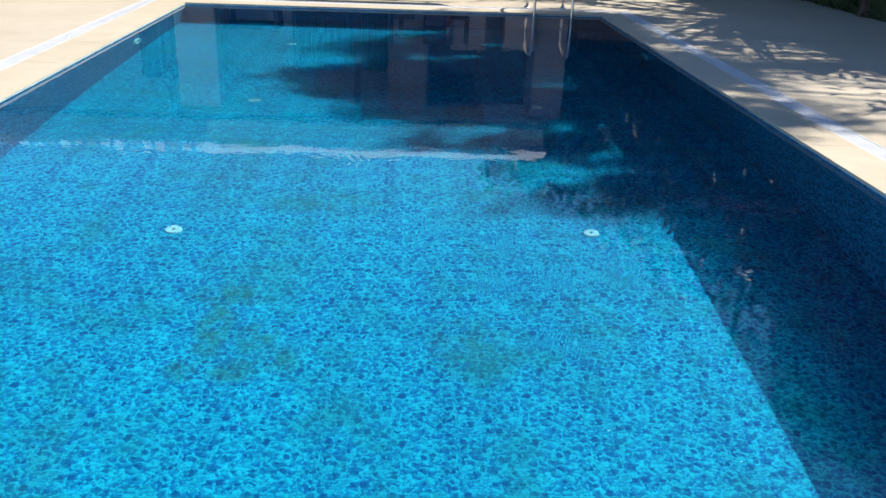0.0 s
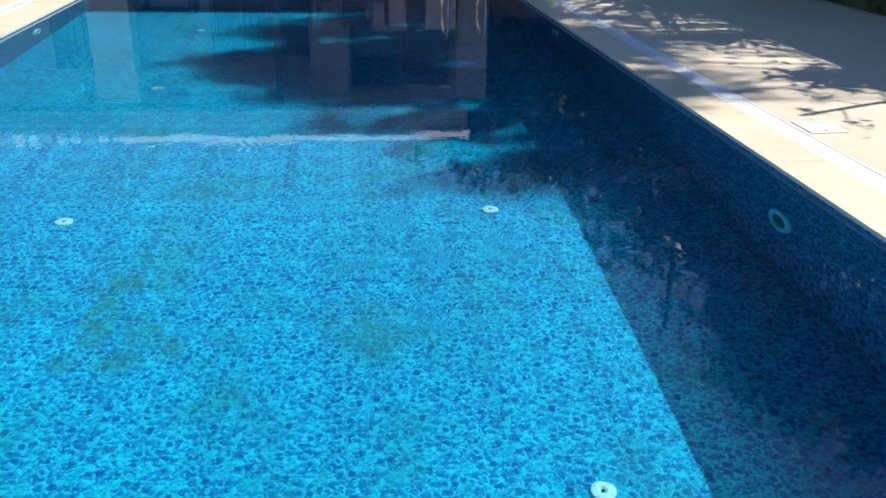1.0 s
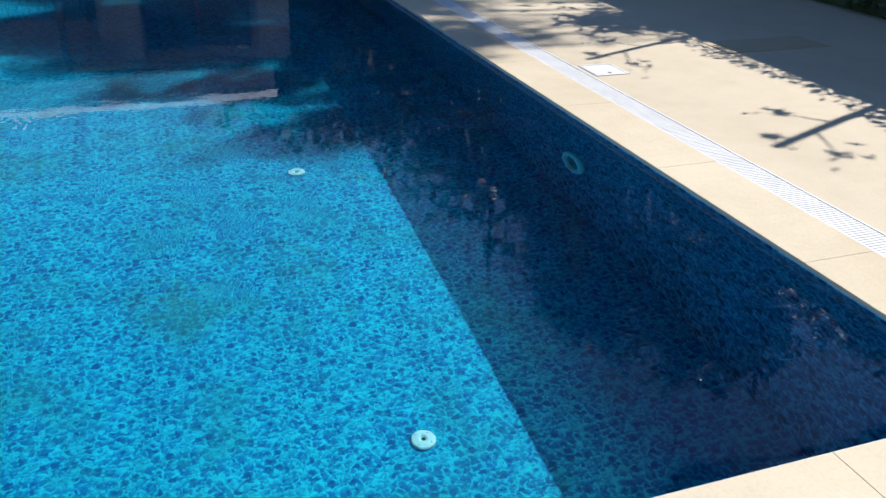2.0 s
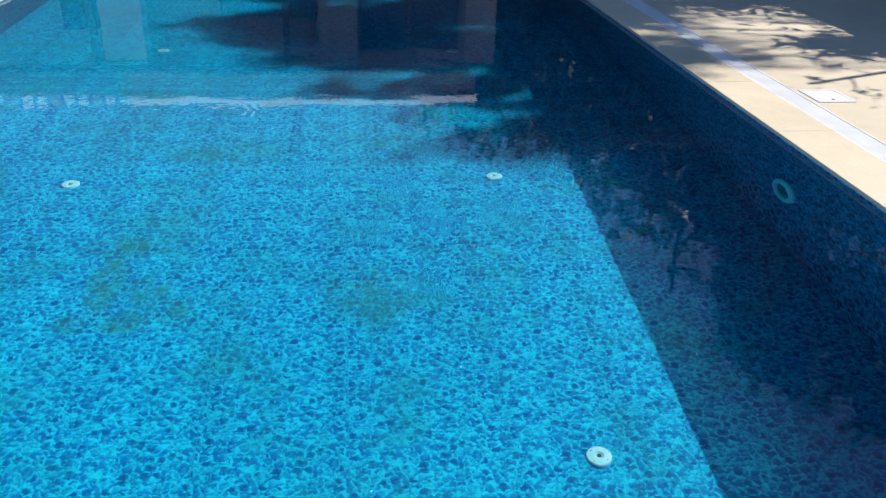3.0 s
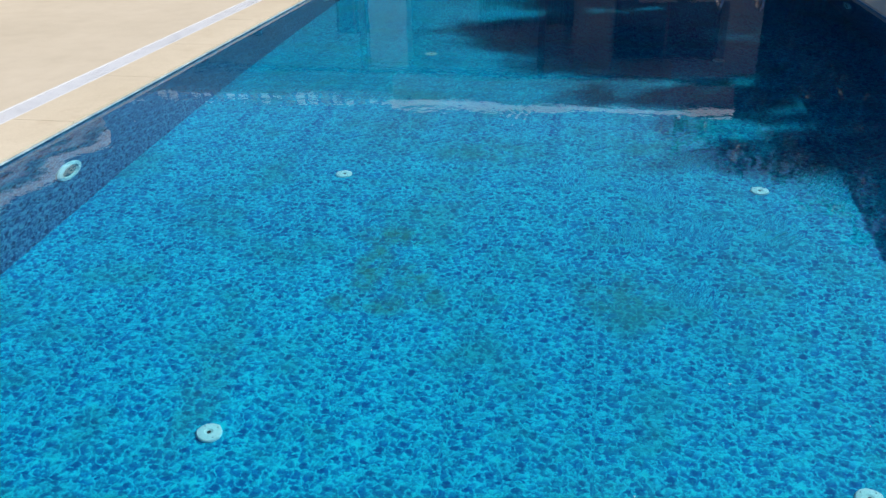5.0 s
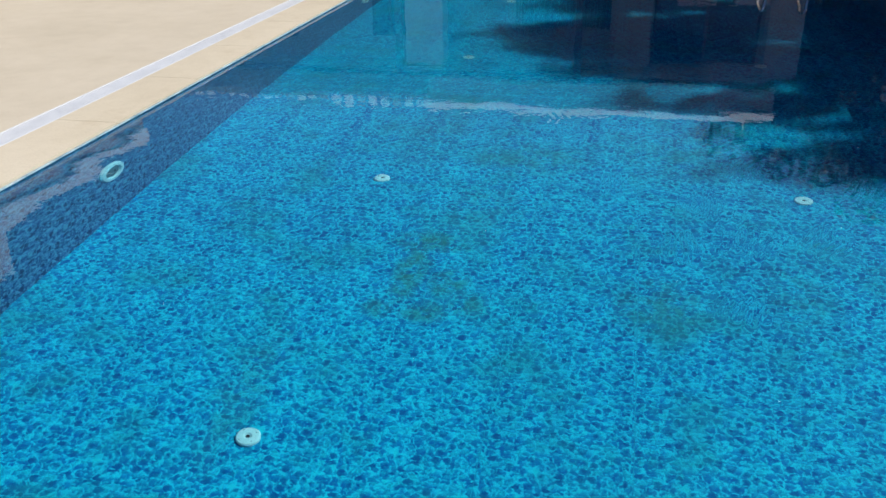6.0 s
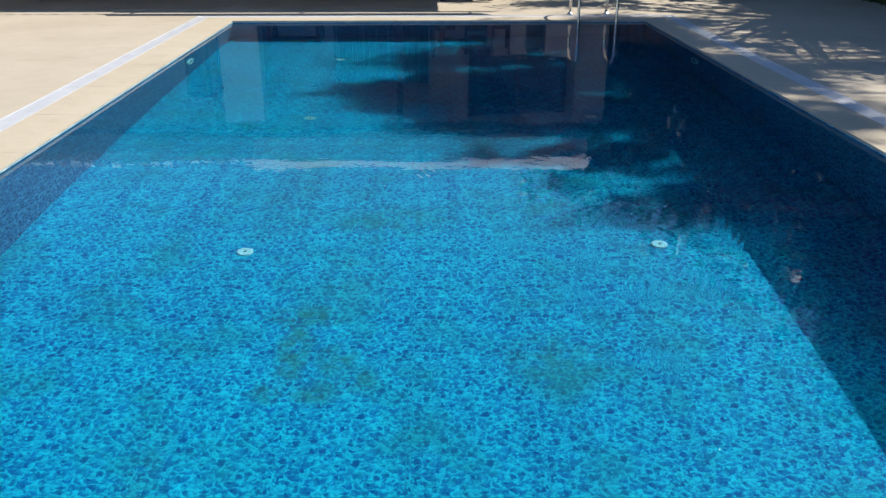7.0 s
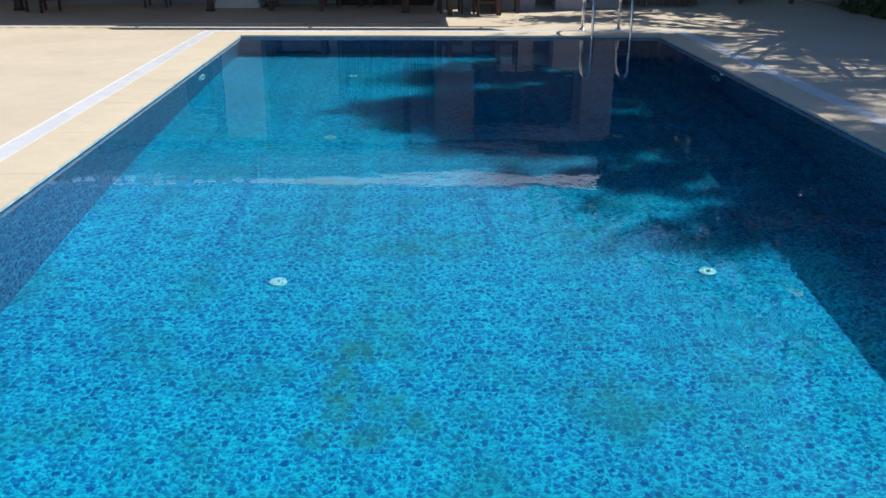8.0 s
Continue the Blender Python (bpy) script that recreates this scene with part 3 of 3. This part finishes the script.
# slatted fence to the right of the house
fence = empty("board_fence", 4.2, 15.2, 0)
for i in range(9):
    x = 3.35 + i * 0.158
    under(part("board", boxed(x, x + 0.145, 15.17, 15.2, 0.04, 0.86 + 0.02 * (i % 2), 0.004), BARK), fence)
for z in (0.25, 0.65):
    under(part("fence_rail", boxed(3.3, 4.8, 15.2, 15.25, z, z + 0.07), BROWN), fence)
tagged(fence, "low dark weathered board fence behind the terrace", "fence")


# ---- tables and chairs under the canopy ----
def dining_table(x, y, w, d):
    t = empty("dining_table", x, y, 0)
    part("tabletop", boxed(-w / 2, w / 2, -d / 2, d / 2, 0.71, 0.75, 0.006), BROWN, t)
    for sx in (-1, 1):
        for sy in (-1, 1):
            cx, cy = sx * (w / 2 - 0.06), sy * (d / 2 - 0.06)
            part("leg", boxed(cx - 0.04, cx + 0.04, cy - 0.04, cy + 0.04, 0.0, 0.71, 0.005), BROWN, t)
        part("apron", boxed(sx * (w / 2 - 0.06) - 0.015, sx * (w / 2 - 0.06) + 0.015, -d / 2 + 0.1, d / 2 - 0.1, 0.62, 0.71), BROWN, t)
    return tagged(t, "dark-stained wooden dining table on the shaded terrace", "table", "tables under the canopy")


def dining_chair(x, y, turn):
    c = empty("dining_chair", x, y, 0, turn)
    part("seat", boxed(-0.21, 0.21, -0.21, 0.21, 0.42, 0.46, 0.01), BROWN, c)
    for sx in (-1, 1):
        part("leg", boxed(sx * 0.185 - 0.02, sx * 0.185 + 0.02, -0.205, -0.165, 0.0, 0.42, 0.004), BROWN, c)
        part("back_leg", boxed(sx * 0.185 - 0.02, sx * 0.185 + 0.02, 0.165, 0.205, 0.0, 0.92, 0.004), BROWN, c)
    for z in (0.58, 0.70, 0.82):
        part("back_slat", boxed(-0.165, 0.165, 0.175, 0.195, z, z + 0.06, 0.004), BROWN, c)
    part("stretcher", boxed(-0.165, 0.165, -0.195, -0.175, 0.2, 0.23), BROWN, c)
    return tagged(c, "dark-stained wooden dining chair under the canopy", "chair", "chairs under the canopy")


dining_table(0.5, 14.2, 0.95, 0.85)
dining_table(-2.6, 14.75, 1.0, 0.8)
for x, y, turn in ((0.72, 13.98, 8), (0.1, 14.25, 95), (-1.71, 15.25, 0), (-1.15, 15.27, 6), (-5.2, 15.1, 4), (-6.9, 14.2, 60), (1.1, 14.35, -88)):
    dining_chair(x, y, turn)


# ---- sun lounger on the terrace ----
def sun_lounger(x, y, turn):
    s = empty("sun_lounger", x, y, 0, turn)
    w, n = 0.33, 0.95
    for sx in (-1, 1):
        part("side_rail", tube(bmesh.new(), [(sx * w, -n, 0.34), (sx * w, 0.3, 0.34), (sx * w, n, 0.62)], 0.016, 8), IRON, s)
        for yy in (-0.75, 0.85):
            part("leg", tube(bmesh.new(), [(sx * w, yy + 0.05, 0.345 if yy < 0 else 0.57), (sx * (w + 0.02), yy + 0.03, 0.18), (sx * (w - 0.02), yy - 0.04, 0.0)], 0.019, 8), IRON, s)
    part("end_rail", tube(bmesh.new(), [(-w, -n, 0.34), (w, -n, 0.34)], 0.016, 8), IRON, s)
    part("head_rail", tube(bmesh.new(), [(-w, n, 0.62), (w, n, 0.62)], 0.016, 8), IRON, s)
    for i in range(24):
        yy = -n + 0.05 + i * 0.078
        z = 0.345 if yy < 0.3 else 0.345 + (yy - 0.3) * 0.43
        part("sling_strap", boxed(-w, w, yy - 0.026, yy + 0.026, z, z + 0.006, 0.0), SLING, s)
    return tagged(s, "dark iron sun lounger with white straps", "lounger", "sun loungers")


sun_lounger(-6.92, 9.5, 22)
sun_lounger(-8.3, 9.9, 18)

# ---- neighbouring house beyond the terrace ----
house = empty("house", -10.5, 8.5, 0)
tagged(house, "low pale house with white roof edge beside the terrace", "house")
under(part("wall", boxed(-14.5, -10.2, 3.0, 13.2, 0.0, 3.2), GREY), house)
under(part("roof", boxed(-14.9, -9.3, 2.6, 13.5, 3.2, 3.5), FASCIA), house)
under(part("roof_edge", boxed(-9.3, -9.22, 2.6, 13.5, 3.5, 3.72), PLASTIC), house)
ch = under(part("chimney", boxed(-11.8, -10.9, 9.6, 10.9, 3.5, 5.6, 0.02), PLASTER), house)
for y0 in (4.5, 7.5, 10.2):
    w = under(part("window", boxed(-10.2, -10.17, y0, y0 + 1.2, 0.9, 2.1), GLASSY), house)
    for a, b, c, d in ((y0 - 0.06, y0, 0.84, 2.16), (y0 + 1.2, y0 + 1.26, 0.84, 2.16), (y0, y0 + 1.2, 0.84, 0.9), (y0, y0 + 1.2, 2.1, 2.16)):
        o = part("window_frame", boxed(-10.2, -10.14, a, b, c, d), BROWN)
        under(o, w)

# ---- planting ----
def leaf_cloud(bm, centre, radii, count, size, rng, hollow=0.2):
    """Many small folded leaves in an uneven ellipsoid."""
    c = Vector(centre)
    tries = 0
    made = 0
    while made < count and tries < count * 6:
        tries += 1
        d = Vector((rng.gauss(0, 1), rng.gauss(0, 1), rng.gauss(0, 1))).normalized()
        r = min(abs(rng.gauss(0, 0.62)), 1.45) if hollow < 0.3 else hollow + (1 - hollow) * rng.random() ** 0.6
        p = Vector((d.x * radii[0], d.y * radii[1], d.z * radii[2])) * r
        q = c + p
        # clumps and gaps
        if noise.noise(q * 1.15) * 0.8 + 0.6 * noise.noise(q * 3.3) < 0.0 + 0.2 * (r - 0.5):
            continue
        made += 1
        a = Vector((rng.gauss(0, 1), rng.gauss(0, 1), rng.gauss(0, 0.7))).normalized()
        s = a.orthogonal().normalized()
        s.rotate(Matrix.Rotation(rng.random() * 6.28, 3, a))
        k = size * (0.6 + 0.8 * rng.random())
        up = a.cross(s) * k * 0.12
        v = [bm.verts.new(q + o) for o in (-a * k, s * k * 0.33 + up, a * k, -s * k * 0.33 + up)]
        bm.faces.new((v[0], v[1], v[2]))
        bm.faces.new((v[0], v[2], v[3]))
    return bm


def tree(x, y, trunk_h, crowns, count, size, seed, label, leaf=None, girth=0.16):
    rng = random.Random(seed)
    t = empty("tree", x, y, 0)
    b = bmesh.new()
    lean = Vector((rng.uniform(-0.2, 0.2), rng.uniform(-0.2, 0.2), 0))
    fork = Vector((x, y, 0)) + lean + Vector((0, 0, trunk_h))
    tube(b, [(x, y, -0.1), Vector((x, y, 0.15)), Vector((x, y, trunk_h * 0.5)) + lean * 0.7, fork], [girth * 1.35, girth, girth * 0.8, girth * 0.7], 10)
    trunk = under(part("trunk", b, BARK, None, smooth=True), t)
    crowns = [(c[0], c[1], c[2] if len(c) > 2 else 1.0) for c in crowns]     # centre, radii, density
    vol = sum(r[0] * r[1] * r[2] * k for _, r, k in crowns)
    lb = bmesh.new()
    for c, r, dense in crowns:
        c = Vector(c)
        for k in range(5):
            d = Vector((rng.gauss(0, 1), rng.gauss(0, 1), rng.gauss(0, 0.6))).normalized()
            end = c + Vector((d.x * r[0], d.y * r[1], d.z * r[2])) * 0.75
            midp = fork.lerp(end, 0.5) + Vector((rng.uniform(-0.2, 0.2), rng.uniform(-0.2, 0.2), rng.uniform(0, 0.3)))
            under(part("branch", tube(bmesh.new(), [fork, midp, end], [girth * 0.45, girth * 0.26, girth * 0.07], 7), BARK, None, smooth=True), t)
        leaf_cloud(lb, c, r, int(count * r[0] * r[1] * r[2] * dense / vol), size, rng)
    under(part("crown", lb, leaf or LEAF, None), t)
    return tagged(t, label, "tree")


# two near trees, then two very tall unseen ones added for soft shade patches across the pool
tree(7.5, 12.15, 3.2, [((8.15, 10.6, 6.0), (1.0, 1.5, 0.75), 0.12), ((8.35, 12.8, 6.5), (1.1, 1.2, 0.6), 0.2), ((8.55, 8.9, 5.5), (0.8, 0.9, 0.5), 0.15), ((9.75, 12.0, 6.6), (1.7, 2.2, 1.2), 0.2),
                       ((5.4, 14.4, 3.6), (1.7, 0.8, 0.4), 1.2)], 7300, 0.10, 5, "leafy green tree overhanging the pool terrace")
tree(9.4, 8.0, 2.6, [((10.0, 8.8, 5.0), (1.5, 1.5, 0.95), 1.0), ((8.3, 6.9, 4.7), (0.9, 0.7, 0.5), 0.7)], 9000, 0.105, 11,
     "green tree behind the hedge beside the terrace")
tree(20.5, 12.4, 13.5, [((15.25, 14.1, 17.7), (1.1, 1.4, 0.8), 2.5), ((14.5, 13.3, 17.6), (1.35, 1.2, 0.6), 2.6), ((15.95, 16.0, 17.8), (1.8, 1.4, 0.9), 0.5), ((14.85, 15.1, 17.8), (1.5, 1.2, 0.65), 1.5), ((13.55, 13.35, 17.6), (0.75, 0.75, 0.4), 3.0), ((13.9, 14.3, 17.6), (0.6, 0.5, 0.3), 3.0), ((13.95, 13.1, 17.6), (0.6, 0.5, 0.3), 5.0),
                        ((15.2, 12.45, 18.7), (0.6, 0.36, 0.25), 5.0), ((15.98, 12.42, 18.95), (0.6, 0.34, 0.25), 5.0), ((16.5, 12.5, 18.85), (0.5, 0.3, 0.25), 3.0), ((14.36, 13.18, 18.8), (0.55, 0.35, 0.25), 4.0),
                        ((14.8, 12.93, 18.65), (0.55, 0.35, 0.25), 4.0), ((14.9, 12.34, 18.5), (0.55, 0.35, 0.25), 4.0), ((14.02, 12.02, 16.85), (0.5, 0.35, 0.25), 4.0)],
     46000, 0.10, 71, "very tall unseen tree added to cast leaf shade on the pool", girth=0.13)
tree(20.0, 9.2, 13.0, [((15.95, 11.8, 17.4), (1.1, 0.95, 0.7), 0.35), ((14.85, 11.2, 17.3), (1.15, 0.6, 0.45), 1.5), ((15.25, 12.4, 17.5), (1.2, 1.0, 0.6), 2.6), ((15.55, 10.8, 17.3), (0.9, 0.7, 0.5), 0.5),
                        ((15.65, 10.1, 17.2), (1.0, 0.5, 0.5), 1.2)], 17000, 0.10, 72, "very tall unseen tree added to cast leaf shade on the pool", girth=0.13)
tree(8.9, 5.6, 2.0, [((9.3, 6.1, 3.8), (0.9, 1.0, 0.75)), ((9.0, 5.2, 3.4), (0.7, 0.6, 0.4))], 4500, 0.10, 23,
     "young green tree behind the hedge")


def bare_sapling(x, y, h, girth):
    t = empty("sapling", x, y, 0)
    part("trunk", tube(bmesh.new(), [(0, 0, -0.1), (0.02, 0, h * 0.4), (-0.01, 0.01, h * 0.8), (0, 0, h)], [girth * 1.3, girth * 1.1, girth, girth * 0.9], 8), BARK, t, smooth=True)
    for k, (z, dy, up) in enumerate(((h - 0.9, 0.35, 0.3), (h - 0.55, -0.3, 0.22), (h - 0.25, 0.2, 0.2))):
        part("twig", tube(bmesh.new(), [(0, 0, z), (0.02, dy * 0.5, z + up * 0.6), (0.0, dy, z + up)], [0.012, 0.009, 0.004], 6), BARK, t)
    lb = bmesh.new()
    for dy, z in ((0.35, h - 0.6), (-0.3, h - 0.35), (0.15, h - 0.1)):
        leaf_cloud(lb, (0, dy, z), (0.25, 0.3, 0.2), 26, 0.05, random.Random(int(y * 10)))
    part("leaves", lb, LEAF, t)
    return tagged(t, "slender bare sapling rising behind the hedge", "tree", "saplings")


bare_sapling(7.62, 5.85, 5.2, 0.03), bare_sapling(7.68, 3.75, 5.15, 0.038)
tree(15.0, 22.4, 8.0, [((15.0, 25.2, 15.2), (1.5, 1.3, 1.1)), ((15.0, 23.0, 14.9), (1.6, 1.6, 1.1)), ((14.8, 20.8, 14.0), (1.5, 1.5, 1.1)), ((14.9, 25.4, 13.2), (1.4, 1.2, 1.2)), ((14.6, 23.2, 12.8), (1.8, 1.8, 1.3)), ((14.8, 20.6, 12.0), (1.6, 1.6, 1.2)),
                       ((14.7, 24.6, 11.0), (1.5, 1.4, 1.1)), ((14.6, 22.0, 10.4), (1.8, 1.7, 1.2))], 15000, 0.19, 61, "tall green tree far behind the hedge", girth=0.28)
tree(15.0, 16.2, 6.0, [((15.0, 18.2, 13.0), (1.4, 1.2, 1.0)), ((15.0, 16.2, 12.6), (1.6, 1.3, 1.0)), ((15.0, 14.2, 11.2), (1.4, 1.2, 0.9)), ((14.8, 18.0, 11.0), (1.6, 1.4, 1.2)), ((14.7, 16.0, 10.6), (1.7, 1.6, 1.2)), ((14.8, 13.9, 9.6), (1.4, 1.2, 1.0)),
                       ((14.7, 17.4, 8.8), (1.7, 1.7, 1.2)), ((14.8, 14.8, 8.2), (1.6, 1.5, 1.1))], 15000, 0.18, 62, "tall green tree far behind the hedge", girth=0.26)
for k, (x, y, h, r) in enumerate(((3.7, 17.4, 4.7, 1.5), (5.4, 17.9, 5.0, 1.9), (8.2, 18.3, 6.4, 2.3), (10.8, 16.6, 7.2, 2.6), (13.0, 22.0, 9.8, 3.2), (15.5, 29.0, 13.0, 4.2), (10.5, 28.0, 9.5, 3.4), (21.0, 24.0, 11.0, 4.0), (24.0, 12.0, 9.0, 4.0))):
    tree(x, y, h * 0.45, [((x, y, h - r * 0.7), (r, r, r * 0.75)), ((x + r * 0.5, y - r * 0.5, h - r * 1.3), (r * 0.8, r * 0.8, r * 0.6)),
                          ((x - r * 0.5, y, h - r * 1.4), (r * 0.8, r * 0.8, r * 0.6))], 12000, 0.105 * r, 40 + k,
         "green tree in the garden beyond the terrace", girth=0.2)

hb = bmesh.new()
hr = random.Random(3)
for i in range(26000):
    y = hr.uniform(-6.0, 15.0)
    h = 3.42 + 0.16 * noise.noise(Vector((y * 1.3, 2, 0))) + 0.05 * noise.noise(Vector((y * 5, 7, 0)))
    z = hr.uniform(0.02, h)
    face = hr.random()
    x = 7.3 + 0.10 * noise.noise(Vector((y * 2, z * 2, 1))) + abs(hr.gauss(0, 0.10)) if face < 0.6 else hr.uniform(7.33, 8.3)
    if face >= 0.6:
        z = h - abs(hr.gauss(0, 0.1))
    p = Vector((x, y, z))
    a = Vector((hr.gauss(0, 1), hr.gauss(0, 1), hr.gauss(0, 1))).normalized()
    s = a.orthogonal().normalized()
    k = hr.uniform(0.04, 0.08)
    v = [hb.verts.new(p + o) for o in (-a * k, s * k * 0.45, a * k, -s * k * 0.45)]
    hb.faces.new(v)
back = empty("shrubbery", 5.4, 15.9, 0)
sb = bmesh.new()
for cx, cz in ((3.9, 1.3), (4.9, 1.6), (5.9, 1.5), (6.9, 1.7)):
    leaf_cloud(sb, (cx, 16.0, cz), (0.85, 0.6, cz * 0.98), 3200, 0.09, random.Random(int(cx * 10)), 0.5)
under(part("foliage", sb, HEDGE), back)
for cx in (3.9, 4.9, 5.9, 6.9):
    under(part("stem", tube(bmesh.new(), [(cx, 16.0, -0.1), (cx + 0.1, 16.05, 1.0), (cx - 0.05, 16.0, 2.0)], [0.05, 0.04, 0.015], 7), BARK), back)
tagged(back, "dark green shrubs behind the board fence", "shrubs")
hedge = empty("hedge", 7.6, 4.5, 0)
under(part("foliage", hb, HEDGE), hedge)
under(part("core", boxed(7.42, 8.3, -6.0, 15.0, 0.0, 3.2), HEDGE), hedge)
tagged(hedge, "tall dense dark green hedge along the terrace edge", "hedge")


# lamp post beyond the trees
def lamp_post(x, y, h):
    p = empty("street_lamp", x, y, 0)
    part("pole", tube(bmesh.new(), [(0, 0, -0.1), (0, 0, h * 0.5), (0, 0, h)], [0.11, 0.09, 0.075], 10), IRON, p)
    part("lamp_head", lathe(bmesh.new(), [(0.05, 0.0), (0.22, 0.05), (0.2, 0.16), (0.06, 0.3)], 14, (0, 0, h - 0.9)), IRON, p)
    part("base", lathe(bmesh.new(), [(0.16, 0.0), (0.15, 0.3), (0.1, 0.36)], 12), IRON, p)
    return tagged(p, "tall dark lamp post beyond the hedge", "lamp")


lamp_post(9.0, 18.0, 9.6)


# specks floating on the water
fb = bmesh.new()
fr = random.Random(9)
for i in range(40):
    x, y, k = fr.uniform(-2.9, 2.9), fr.uniform(0.2, 9.0), fr.uniform(0.0008, 0.0022)
    a = fr.uniform(0, 6.28)
    vs = [fb.verts.new((x + k * math.cos(a + q) * (1.6 if j % 2 else 1), y + k * math.sin(a + q), WATER + 0.002 + 0.0008 * (j % 2))) for j, q in enumerate((0, 1.57, 3.14, 4.71))]
    fb.faces.new(vs)
specks = part("floating_specks", fb, SLING)
tagged(specks, "pale specks of pollen floating on the water", "debris", kind="stuff")
